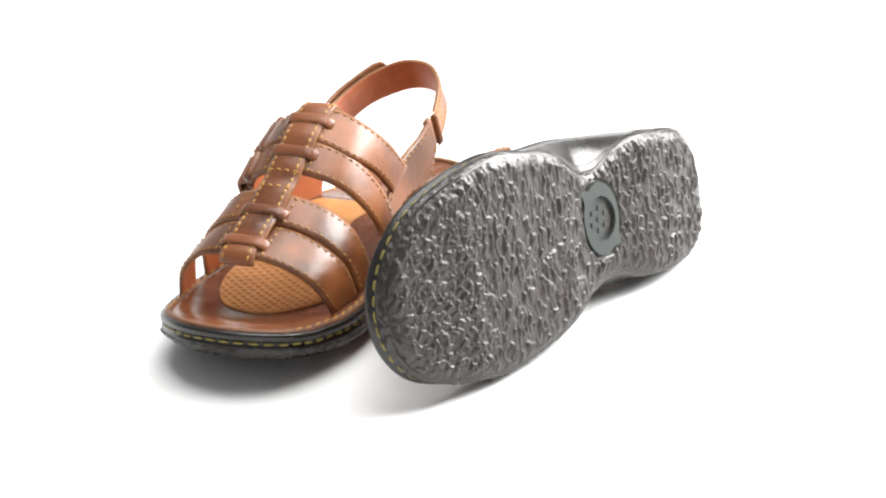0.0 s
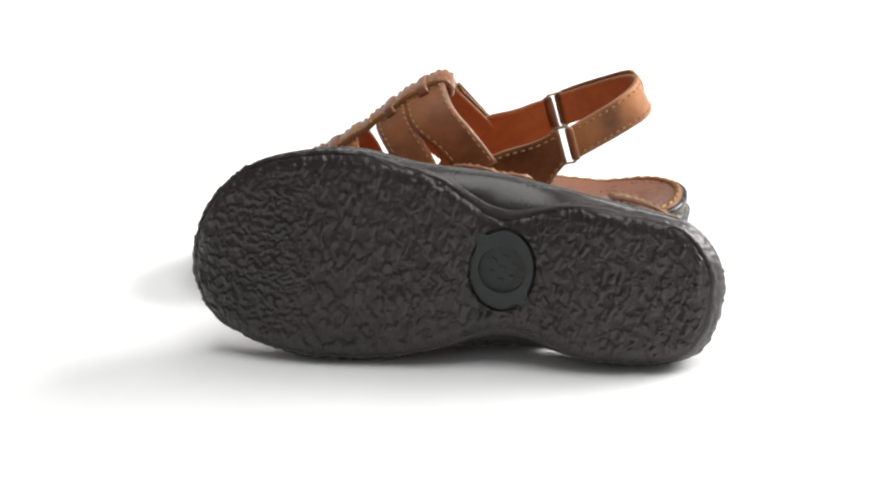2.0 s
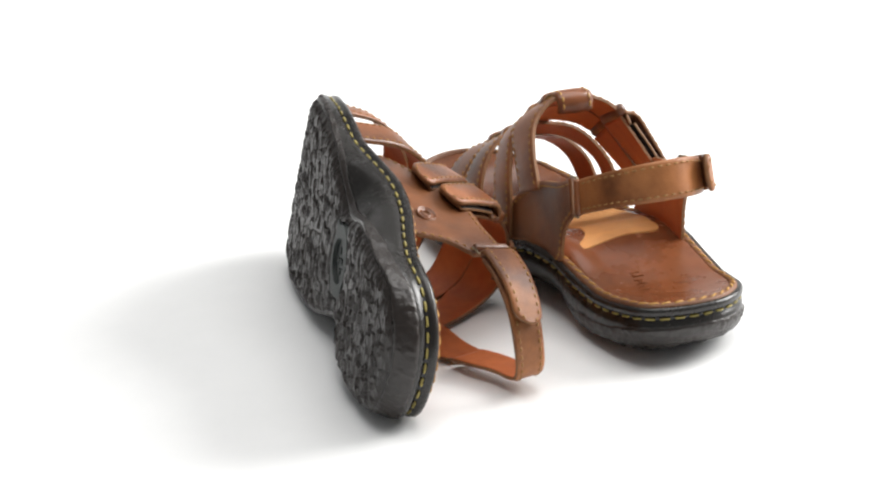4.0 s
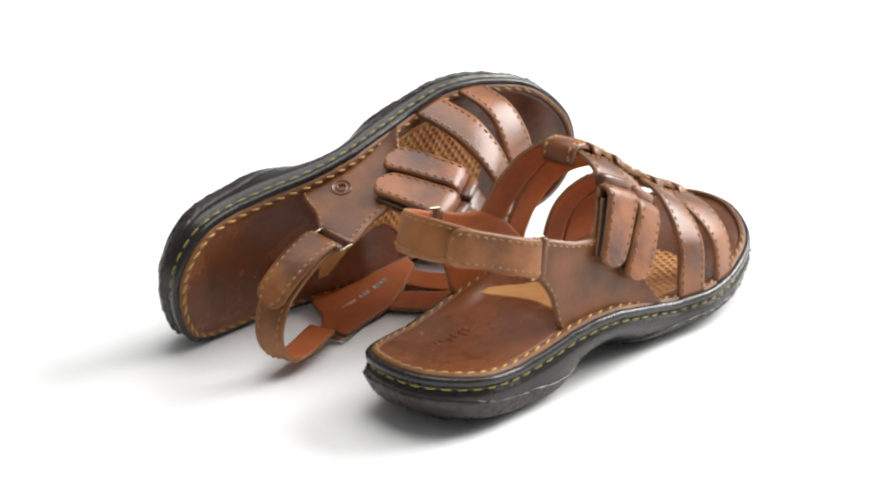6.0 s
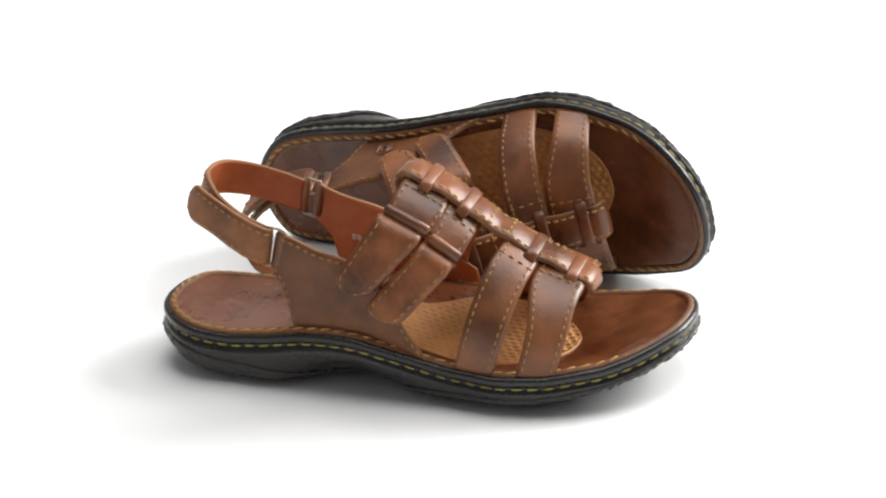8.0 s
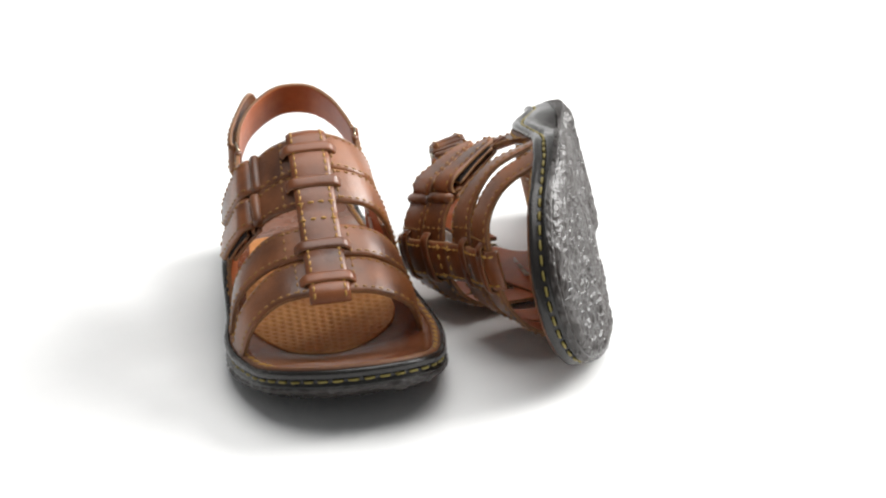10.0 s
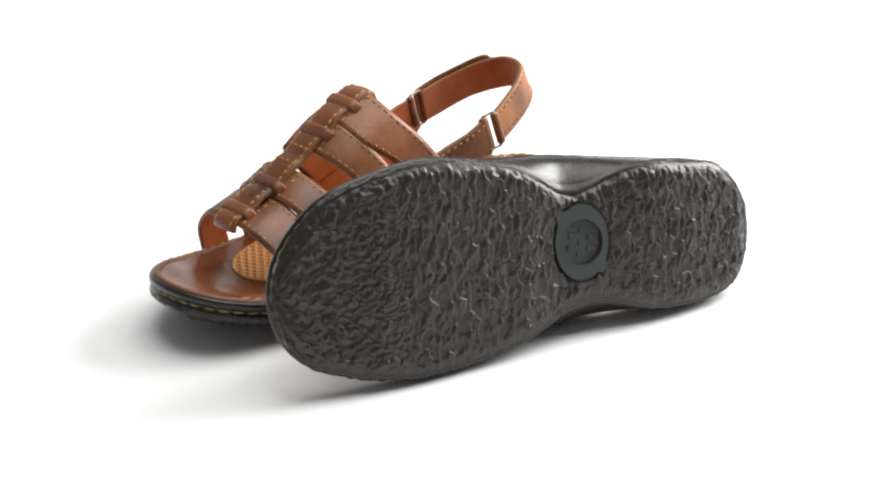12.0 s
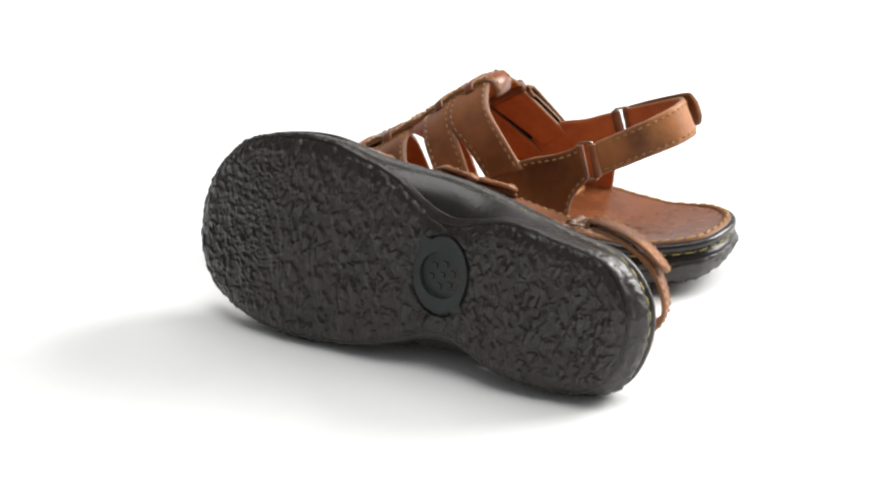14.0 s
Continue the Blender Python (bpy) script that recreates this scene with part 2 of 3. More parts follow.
def strap(name, stations, parent, label="", thick=0.0024, lining=True, crown=0.0, tip=0.0, out=(0, 0, 1), lift=0.0, material=None,
          sew=(0.0028,), steps=44, cols=13, sew_ends=(), thread=(0.0028, 0.0009, 0.0008)):
    """A band of leather between two edges. stations: pairs of points (one edge, other edge) along it. tip: length of a rounded end.
    out: a point on its inner side tells which way is out when it is a place (three numbers away from the surface)."""
    a = settle(spline([s[0] for s in stations], 400))
    b = settle(spline([s[1] for s in stations], 400))
    m = (a + b) / 2
    s = np.r_[0, np.cumsum(np.linalg.norm(np.diff(m, axis=0), axis=1))]
    w = np.linspace(0, s[-1], steps)
    if tip:
        w = s[-1] - (s[-1]) * (1 - np.linspace(0, 1, steps)) ** 1.35
    A, B = (np.stack([np.interp(w, s, e[:, j]) for j in range(3)], 1) for e in (a, b))
    if tip:
        r = np.clip((w - (s[-1] - tip)) / tip, 0, 1)
        q = np.sqrt(np.maximum(1 - r ** 2.4, 0.03))[:, None]
        mid, half = (A + B) / 2, (B - A) / 2
        A, B = mid - half * q, mid + half * q
    across = B - A
    along = unit(np.gradient((A + B) / 2, axis=0))
    nrm = unit(np.cross(along, across))
    inside = np.array(out, float)
    flip = np.sign(np.sum(nrm * ((A + B) / 2 - inside), axis=1))
    nrm = nrm * flip[:, None]
    v = np.linspace(0, 1, cols)
    base = A[:, None] + across[:, None] * v[None, :, None]
    bow = (4 * v * (1 - v))
    base = base + nrm[:, None] * (lift + crown * bow)[None, :, None]
    edge = np.minimum(1, np.minimum(v, 1 - v) / 0.07) ** 0.5
    rows = len(A)

    def shell(lo, hi, nm, mat, par, lab="", soft=0.3):
        top = base + nrm[:, None] * (lo + (hi - lo) * (1 - soft + soft * edge))[None, :, None]
        bot = base + nrm[:, None] * lo
        n = rows * cols
        vv = np.vstack([top.reshape(-1, 3), bot.reshape(-1, 3)])
        ff = grid_faces(rows, cols) + grid_faces(rows, cols, base=n)
        slots = [0] * len(ff)
        rimf = []
        for i in range(rows - 1):
            for j in (0, cols - 1):
                rimf.append((i * cols + j, (i + 1) * cols + j, n + (i + 1) * cols + j, n + i * cols + j))
        for i in (0, rows - 1):
            for j in range(cols - 1):
                rimf.append((i * cols + j, i * cols + j + 1, n + i * cols + j + 1, n + i * cols + j))
        return part(nm, vv, ff + rimf, [mat, EDGE], par, lab, slots=slots + [1] * len(rimf))

    ob = shell(0, thick * (0.6 if lining else 1), name, material or LEATHER, parent, label)
    if lining:
        shell(-thick * 0.4, -0.00005, "lining", LINING, ob, "orange-tan leather lining", 0.0)
    tops = thick * (0.6 if lining else 1)
    cen, al, no = [], [], []
    for inset in sew:
        for side in (0, 1):
            wid = np.linalg.norm(across, axis=1)
            fr = np.clip(inset / np.maximum(wid, 1e-4), 0, 0.5)
            fr = fr if side == 0 else 1 - fr
            line = A + across * fr[:, None] + nrm * (lift + crown * 4 * fr * (1 - fr) + tops * 0.97)[:, None]
            at = np.r_[0, np.cumsum(np.linalg.norm(np.diff(line, axis=0), axis=1))]
            k = max(2, int(at[-1] / 0.0044))
            c2 = evenly(line, k)
            n2 = unit(np.stack([np.interp(np.linspace(0, at[-1], k), at, nrm[:, j]) for j in range(3)], 1))
            cen.append(c2[1:-1]), al.append(unit(np.gradient(c2, axis=0))[1:-1]), no.append(n2[1:-1])
    for at in sew_ends:
        i = int(at * (rows - 1))
        line = A[i] + across[i] * np.linspace(0.12, 0.88, 40)[:, None] + nrm[i] * (lift + tops * 0.97 + 0.0002 + crown * 4 * (np.linspace(0.12, 0.88, 40) * (1 - np.linspace(0.12, 0.88, 40))))[:, None]
        k = max(2, int(np.linalg.norm(line[-1] - line[0]) / 0.0035))
        c2 = evenly(line, k)
        cen.append(c2), al.append(unit(np.gradient(c2, axis=0))), no.append(np.repeat(nrm[i:i + 1], k, 0))
    if cen:
        stitches("stitching", np.vstack(cen), np.vstack(al), np.vstack(no), ob, THREAD if material is SPINE else DULL_THREAD, *thread)
    return ob


# ---- parts of a sandal ----
def build_outsole(sandal):
    n = 300
    o, nrm = outline(n)
    x, y = o[:, 0], o[:, 1]
    r, u, sc = rim(x), low(x), scoop(x, y)
    levels = [(0.012, r - 0.003), (0.0045, r - 0.0008), (0.0025, r + 0.0008), (0.0008, r + 0.0004), (0, r - 0.0008), (0, r - 0.0034),
              (0.0016, r - 0.0042), (0.0018, r - 0.0066), (0.0002, r - 0.0074)]
    for k in (0.25, 0.5, 0.75, 1.0):
        levels.append(side_at(x, y, k))
    levels.append((0.006 + sc + bevel(x), u + 0.003))
    v = np.vstack([ring_at(o, nrm, d, z) for d, z in levels])
    ob = part("outsole", v, grid_faces(len(levels), n, True), RUBBER, sandal, "smooth black rubber sole edge")
    o2, n2 = outline(84)
    c = ring_at(o2, n2, 0.0012, rim(o2[:, 0]) - 0.0054)
    al = unit(np.roll(c, -1, 0) - np.roll(c, 1, 0))
    stitches("welt_stitching", c, al, np.column_stack([-n2, np.zeros(84)]), ob, OLIVE, 0.0056, 0.0012, 0.0005)
    return ob


def build_tread(sandal):
    n = 620
    o, nrm = outline(n)
    x, y = o[:, 0], o[:, 1]
    d0 = 0.0026 + scoop(x, y) + bevel(x)
    edge = ring_at(o, nrm, d0, 0)[:, :2]
    v = []
    share = np.interp(x, [0, 0.025, 0.04, 0.07, 0.1, 0.15, 0.19, 0.26, 0.29, 0.305], [0.90, 0.85, 0.66, 0.50, 0.12, 0.12, 0.45, 0.60, 0.75, 0.80])
    rough = np.interp(x, [0, 0.025, 0.036, 0.06, 0.1, 0.15, 0.2, 0.26, 0.29], [0.60, 0.60, 0.50, 0.42, 0.15, 0.18, 0.55, 0.65, 0.70])
    run = np.r_[0, np.cumsum(np.linalg.norm(np.diff(o, axis=0), axis=1))]
    for q in range(10):
        d, z = np.empty(n), np.empty(n)
        for i in range(n):
            k = 1 - share[i] * (1 - q / 9)
            d[i], z[i] = (float(c) for c in side_at(x[i], y[i], k))
        p = ring_at(o, nrm, d + (0.0010 if q == 0 else -0.0009 + 0.0006 * (q == 9)), z)
        for i in range(n):
            h = crinkle(0.03 + z[i] * 1.9, run[i] * 1.7)
            v.append((*(p[i, :2] - nrm[i] * 0.0022 * rough[i] * (h - 0.45) * (q > 0)), z[i]))
    for dd, zz in ((0.0012, 0.0034), (0.0040, 0.0042)):
        ring = ring_at(o, nrm, d0 - 0.001 + dd, 0)
        v += [(c[0], c[1], float(under(c[0])) + zz) for c in ring]
    faces = grid_faces(12, n, True)
    # the ground face, column by column from heel to toe
    near, far = edge[y < middle(x)], edge[y >= middle(x)]
    near, far = near[np.argsort(near[:, 0])], far[np.argsort(far[:, 0])]
    x0, x1 = edge[:, 0].min() + 0.0006, edge[:, 0].max() - 0.0006
    cols, rows, base = 420, 150, len(v)
    for i in range(cols):
        xx = x0 + (x1 - x0) * i / (cols - 1)
        ya, yb = np.interp(xx, near[:, 0], near[:, 1]), np.interp(xx, far[:, 0], far[:, 1])
        u = float(under(xx))
        for j in range(rows):
            yy = ya + (yb - ya) * j / (rows - 1)
            inside = min(min(j, rows - 1 - j) * (yb - ya) / rows, xx - x0, x1 - xx)
            rim_in = min(1.0, inside / 0.0022 + 0.1)
            rounding = 0.0026 * max(0.0, 1 - inside / 0.0075) ** 2
            g = math.hypot((xx - 0.125) / 0.0186, (yy + 0.0145) / 0.0230)
            h = crinkle(xx, yy) if g > 1 else -0.8
            v.append((xx, yy, u + rounding + 0.0008 - 0.0017 * h * (0.45 + 0.55 * rim_in)))
    faces += grid_faces(cols, rows, base=base)
    ob = part("tread", np.array(v), faces, TREAD, sandal, "black crinkled stone-textured rubber tread")
    # oval plate with two small horns, and a recessed centre
    a = np.linspace(0, 2 * math.pi, 64, endpoint=False)

    def oval(rx, ry, z, horns=0.0):
        s = np.ones(64)
        for at in (0.72, 0.72 + math.pi):
            s += horns * np.exp(-(((a - at + math.pi) % (2 * math.pi) - math.pi) / 0.13) ** 2)
        return np.column_stack([0.125 + rx * s * np.cos(a), -0.0145 + ry * s * np.sin(a) * -1, np.full(64, z)])

    zb = 0.0009 - 0.0018
    v = np.vstack([oval(0.0176, 0.0216, zb + 0.002, 0.34), oval(0.0170, 0.0210, zb - 0.0006, 0.34), oval(0.0132, 0.0130, zb - 0.0007), oval(0.0128, 0.0126, zb + 0.0018), oval(0.0002, 0.0002, zb + 0.0018)])
    plate = part("sole_plate", v, grid_faces(5, 64, True), PLATE, ob, "grey-green oval rubber plate", smooth=False)
    for i in range(7):
        r = 0.0 if i == 6 else 1.0
        c = np.array([0.125 + r * 0.0070 * math.cos(i * math.pi / 3 + 0.4), -0.0145 + r * 0.0065 * math.sin(i * math.pi / 3 + 0.4)])
        b = [(c[0] + sx * 0.0016, c[1] + sy * 0.0013, zb + 0.0018 - z) for z in (-0.0006, 0.0007) for sx, sy in ((-1, -1), (1, -1), (1, 1), (-1, 1))]
        part("raised_mark", b, [(0, 1, 2, 3), (4, 5, 6, 7), (0, 1, 5, 4), (1, 2, 6, 5), (2, 3, 7, 6), (3, 0, 4, 7)], PLATE, plate, smooth=False)
    return ob


def edge_width(x):
    """The stitched edge of the footbed narrows round the toe."""
    return np.interp(x, [0, 0.25, 0.285, 0.31], [1, 1, 0.80, 0.75])


def bed(x, y, t):
    """Height of the footbed; t is 0 at its edge and 1 along the middle."""
    dish = np.interp(x, [0, 0.05, 0.11, 0.17, 0.25, 0.3], [0.002, 0.0015, -0.002, 0.002, 0.0045, 0.001])
    lip = 0.0022 * np.exp(-((x - 0.275) / 0.014) ** 2) * np.sin(np.clip(t * 3, 0, 1) * math.pi / 2)
    return rim(x) + 0.0016 + lip - dish * np.sin(t * math.pi / 2) + 0.006 * np.exp(-((x - 0.115) / 0.03) ** 2) * np.clip((y - 0.0) / 0.03, 0, 1) * np.sin(np.clip(t * 2, 0, 1) * math.pi)


def build_footbed(sandal):
    n, k = 220, 26
    o, nrm = outline(n)
    x, y = o[:, 0], o[:, 1]
    edge = o + nrm * (0.0066 * edge_width(x))[:, None]
    tx = np.clip(x, 0.045, 0.255)
    target = np.stack([tx, middle(tx)], 1)
    rows = [ring_at(o, nrm, 0.0064 * edge_width(x), rim(x) - 0.0015)]
    for i in range(k):
        t = i / (k - 1)
        p = edge * (1 - t) + target * t
        rows.append(np.column_stack([p, bed(p[:, 0], p[:, 1], t) + (-0.0008 if i == 0 else 0)]))
    ob = part("footbed", np.vstack(rows), grid_faces(k + 1, n, True), FOOTBED, sandal, "smooth reddish-brown leather footbed")
    # the stitched leather edge round it
    prof = [(0.0030, 0.0000), (0.0034, 0.0012), (0.0044, 0.0018), (0.0066, 0.0019), (0.0076, 0.0015), (0.0078, -0.001)]
    v = np.vstack([ring_at(o, nrm, d * edge_width(x), rim(x) + z) for d, z in prof])
    edge_ob = part("footbed_edge", v, grid_faces(len(prof), n, True), WELT, ob, "tan leather edge strip with stitches")
    m = 88
    o2, n2 = outline(m)
    c = ring_at(o2, n2, 0.0056 * edge_width(o2[:, 0]), rim(o2[:, 0]) + 0.0019 - 0.0008 * (o2[:, 0] > 0.278))
    al = unit(np.roll(c, -1, 0) - np.roll(c, 1, 0))
    stitches("edge_stitching", c, unit(al + 0.35 * np.column_stack([n2, np.zeros(m)])), np.tile([0, 0, 1.0], (m, 1)), ob, THREAD, 0.0056, 0.0011, 0.0008)
    # tan insert under the ball of the foot, with rows of round pits
    q = spline([(0.110, -0.042), (0.13, -0.046), (0.17, -0.051), (0.207, -0.0495), (0.236, -0.032), (0.2430, -0.008), (0.234, 0.011), (0.219, 0.0245),
                (0.205, 0.0295), (0.190, 0.030), (0.175, 0.023), (0.164, 0.010), (0.155, 0.000), (0.142, -0.0035), (0.126, -0.002), (0.116, 0.003), (0.108, 0.010), (0.1025, 0.0155), (0.1005, 0.013), (0.1035, 0.001), (0.109, -0.020)], 600, True)
    q = evenly(q, 560, True)
    cx = np.clip(q[:, 0], 0.115, 0.232)
    cen = np.stack([cx, np.interp(cx, [0.11, 0.15, 0.2, 0.24], [-0.020, -0.022, -0.010, -0.008])], 1)
    rows = []
    kk = 84
    for i in range(kk):
        t = i / (kk - 1)
        p = q * (1 - t) + cen * t
        half = np.where(p[:, 1] > middle(p[:, 0]), 0.046, 0.050)
        tt = np.clip(1 - np.abs(p[:, 1] - middle(p[:, 0])) / half, 0, 1)
        z = bed(p[:, 0], p[:, 1], tt) + (0.0009 if i > 0 else -0.0005)
        gx, gy = p[:, 0] / 0.0052, p[:, 1] / 0.0045
        shift = 0.5 * (np.floor(gy) % 2)
        pit = np.hypot((gx + shift) % 1 - 0.5, gy % 1 - 0.5)
        rows.append(np.column_stack([p, z - 0.0007 * np.clip(1 - pit / 0.40, 0, 0.45) * 2.2 * (i > 2) * np.clip((p[:, 0] - 0.134) / 0.012, 0, 1)]))
    part("footbed_insert", np.vstack(rows), grid_faces(kk, 560, True), INSERT, ob, "tan insert with rows of round pits")
    # the stamped mark on the heel: a row of small sunken bars
    for i in range(5):
        for dx, dy, lx, ly in ((-0.0022, 0, 0.0006, 0.0034), (0.0018, 0.0004 * (i % 3), 0.0006, 0.0026), (0, 0.0028 - 0.0028 * (i % 2), 0.0022, 0.0006)):
            x0, y0 = 0.037 + i * 0.0080 + dx, 0.002 - 0.0022 * i + dy
            z = bed(np.array(x0), np.array(y0), 0.70)
            b = [(x0 + sx * lx, y0 + sy * ly, z + dz) for dz in (-0.001, 0.0003) for sx, sy in ((-1, -1), (1, -1), (1, 1), (-1, 1))]
            part("stamped_mark", b, [(0, 1, 2, 3), (4, 5, 6, 7), (0, 1, 5, 4), (1, 2, 6, 5), (2, 3, 7, 6), (3, 0, 4, 7)], FOOTBED, ob, smooth=False)
    return ob


IN = (0.16, -0.008, 0.03)   # a place inside the upper


def build_upper(sandal):
    # side panels, from the strap ring forward
    outer = strap("side_panel", [((0.0835, -0.0455, 0.0610), (0.0885, -0.0445, 0.0810)), ((0.0915, -0.0485, 0.0470), (0.100, -0.0460, 0.0770)),
                                 ((0.0980, -0.0505, 0.0245), (0.112, -0.0475, 0.0725)), ((0.120, -0.0530, 0.0215), (0.130, -0.0490, 0.0680)),
                                 ((0.146, -0.0555, 0.0185), (0.147, -0.0515, 0.0570)), ((0.166, -0.0580, 0.0165), (0.161, -0.0580, 0.0350)),
                                 ((0.174, -0.0590, 0.0155), (0.170, -0.0585, 0.0220))], sandal, "brown matt leather side panel", out=(0.13, 0, 0.03), cols=17, material=PANEL)
    inner = strap("side_panel", [((0.0800, 0.0265, 0.0620), (0.0845, 0.0255, 0.0815)), ((0.0905, 0.0275, 0.0480), (0.100, 0.0262, 0.0745)),
                         ((0.0980, 0.0270, 0.0265), (0.122, 0.0265, 0.0680)), ((0.122, 0.0275, 0.0235), (0.141, 0.0285, 0.0570)),
                         ((0.150, 0.0325, 0.0195), (0.157, 0.0325, 0.0430)), ((0.174, 0.0385, 0.0170), (0.172, 0.0380, 0.0290))],
          sandal, "brown matt leather side panel", out=(0.13, 0, 0.03), cols=17, material=PANEL)
    # stamped ring on the outer panel, and printing on its lining
    a = np.linspace(0, 2 * math.pi, 40, endpoint=False)
    ring_radii = ((0.0060, -0.001), (0.0057, 0.00012), (0.0053, 0.00012), (0.0050, -0.001), (0.0030, -0.001), (0.0028, 0.00012), (0.0024, 0.00012), (0.0021, -0.001))
    c0, ux, uz = np.array([0.1155, -0.0533, 0.0400]), np.array([0.97, -0.16, 0.0]), np.array([0.02, 0.17, 0.98])
    if SIDE[0] < 0:
        vv = np.vstack([c0 + np.outer(np.cos(a) * q, ux) + np.outer(np.sin(a) * q, uz) + np.array([0, -1, 0]) * h for q, h in ring_radii])
        part("stamped_ring", vv, grid_faces(8, 40, True), LEATHER, outer, "small stamped ring mark")
    # a line of print on the inner lining, too small to read
    for i in range(13):
        if i in (4, 8):
            continue
        x0 = 0.1045 + i * 0.0030
        c = np.array([x0, 0.0268 + 0.00006 * i - 0.0012, 0.0500 - i * 0.00072])
        w, h = 0.0010, 0.0013
        b = [c + (sx * w, dy, sz * h - 0.24 * sx * w) for dy in (0.0006, -0.0012) for sx, sz in ((-1, -1), (1, -1), (1, 1), (-1, 1))]
        part("print_mark", settle(np.array(b)), [(0, 1, 2, 3), (4, 5, 6, 7), (0, 1, 5, 4), (1, 2, 6, 5), (2, 3, 7, 6), (3, 0, 4, 7)], PRINT, inner, smooth=False)
    # straps over the foot
    s1 = [((0.1475, -0.0365, 0.0930), (0.1730, -0.0375, 0.0805)), ((0.151, -0.026, 0.1010), (0.1760, -0.0275, 0.0880)), ((0.1525, -0.008, 0.1065), (0.1770, -0.008, 0.0935)),
          ((0.1515, 0.006, 0.1045), (0.1758, 0.007, 0.0918)), ((0.146, 0.0190, 0.0950), (0.1710, 0.0218, 0.0832)), ((0.134, 0.0258, 0.0810), (0.1555, 0.0275, 0.0705)), ((0.121, 0.0285, 0.0635), (0.1425, 0.0305, 0.0545))]
    s2 = [((0.1715, -0.0390, 0.0795), (0.187, -0.0390, 0.0680)), ((0.174, -0.027, 0.0880), (0.191, -0.027, 0.0755)), ((0.1750, -0.008, 0.0935), (0.1935, -0.008, 0.0795)),
          ((0.1745, 0.007, 0.0920), (0.1930, 0.008, 0.0785)), ((0.1695, 0.021, 0.0840), (0.187, 0.0225, 0.0712)), ((0.1588, 0.0295, 0.0672), (0.177, 0.0315, 0.0565)), ((0.1500, 0.0335, 0.0445), (0.168, 0.0360, 0.0380)), ((0.1490, 0.0345, 0.0200), (0.166, 0.0385, 0.0175))]
    f1 = [((0.1875, -0.0595, 0.0150), (0.2085, -0.0615, 0.0140)), ((0.195, -0.0535, 0.0440), (0.2160, -0.0550, 0.0385)), ((0.2020, -0.0370, 0.0650), (0.2215, -0.0380, 0.0545)), ((0.2060, -0.018, 0.0715), (0.2245, -0.018, 0.0600)),
          ((0.2065, -0.002, 0.0715), (0.2250, -0.002, 0.0600)), ((0.2020, 0.019, 0.0650), (0.222, 0.020, 0.0555)), ((0.1920, 0.0335, 0.0470), (0.212, 0.0365, 0.0380)), ((0.182, 0.0375, 0.0160), (0.203, 0.0400, 0.0145))]
    f2 = [((0.2210, -0.0610, 0.0140), (0.2410, -0.0570, 0.0130)), ((0.226, -0.0535, 0.0370), (0.2465, -0.0495, 0.0330)), ((0.2240, -0.0360, 0.0538), (0.2485, -0.0350, 0.0455)), ((0.2242, -0.018, 0.0590), (0.2495, -0.018, 0.0490)),
          ((0.2242, -0.002, 0.0590), (0.2495, -0.002, 0.0490)), ((0.2222, 0.019, 0.0545), (0.2485, 0.018, 0.0455)), ((0.2140, 0.0370, 0.0375), (0.2425, 0.0345, 0.0335)), ((0.2060, 0.0405, 0.0145), (0.2325, 0.0410, 0.0130))]
    for st, beside in ((s1, (0.17, 0.44)), (s2, (0.15, 0.36)), (f1, (0.395, 0.60)), (f2, (0.395, 0.60))):
        strap("cross_strap", st, sandal, "brown leather strap with yellow edge stitching", out=IN, crown=0.0005, steps=60, sew_ends=beside, thread=(0.0028, 0.0009, 0.0007))
    # spine band and the four loops that hold it
    ys, ym = (-0.0185, 0.0035), -0.0075
    line = [(0.1505, 0.0975), (0.1500, 0.1022), (0.1520, 0.1050), (0.1570, 0.1044), (0.1640, 0.1000), (0.1740, 0.0956), (0.1840, 0.0872), (0.1925, 0.0820), (0.2000, 0.0757), (0.2080, 0.0718), (0.2200, 0.0632), (0.2310, 0.0592), (0.2415, 0.0524), (0.2490, 0.0494), (0.2508, 0.0445)]
    strap("spine_band", [((x, ys[0], z), (x, ys[1], z)) for x, z in line], sandal, "darker brown leather band down the middle", out=(0.17, ym, 0.0), lift=0.0014, crown=0.0012,
          material=SPINE, sew=(0.0027,), sew_ends=(0.47, 0.57), steps=80, thread=(0.0032, 0.0011, 0.0008))
    for x, z, dx, dz in ((0.1640, 0.1001, 0.86, -0.50), (0.1840, 0.0874, 0.78, -0.62), (0.2200, 0.0634, 0.88, -0.47), (0.2415, 0.0526, 0.90, -0.43)):
        d, h = np.array([dx, 0, dz]) * 0.0033, np.array([-dz, 0, dx])
        st = []
        for y, up in ((-0.0218, -0.0008), (-0.0206, 0.0012), (-0.0180, 0.0033), (ym, 0.0040), (0.0030, 0.0033), (0.0056, 0.0012), (0.0068, -0.0008)):
            c = np.array([x, y, z]) + h * up
            st.append((c - d, c + d))
        strap("loop", st, sandal, "narrow leather loop over the band", out=(x, ym, z - 0.02), thick=0.0013, lining=False, sew=(), crown=0.0003, cols=9, steps=26, material=SPINE)
    # two closing tabs on the outer side, folded over a bar
    for rear, front, tr, tf in (((0.1470, -0.0365, 0.0945), (0.1715, -0.0370, 0.0825), (0.1210, -0.0560, 0.0580), (0.1395, -0.0570, 0.0495)),
                                ((0.1712, -0.0390, 0.0805), (0.1880, -0.0390, 0.0685), (0.1380, -0.0580, 0.0440), (0.1580, -0.0605, 0.0370))):
        r, f, a2, b2 = (np.array(p) for p in (rear, front, tr, tf))
        dr, df = a2 - r, b2 - f
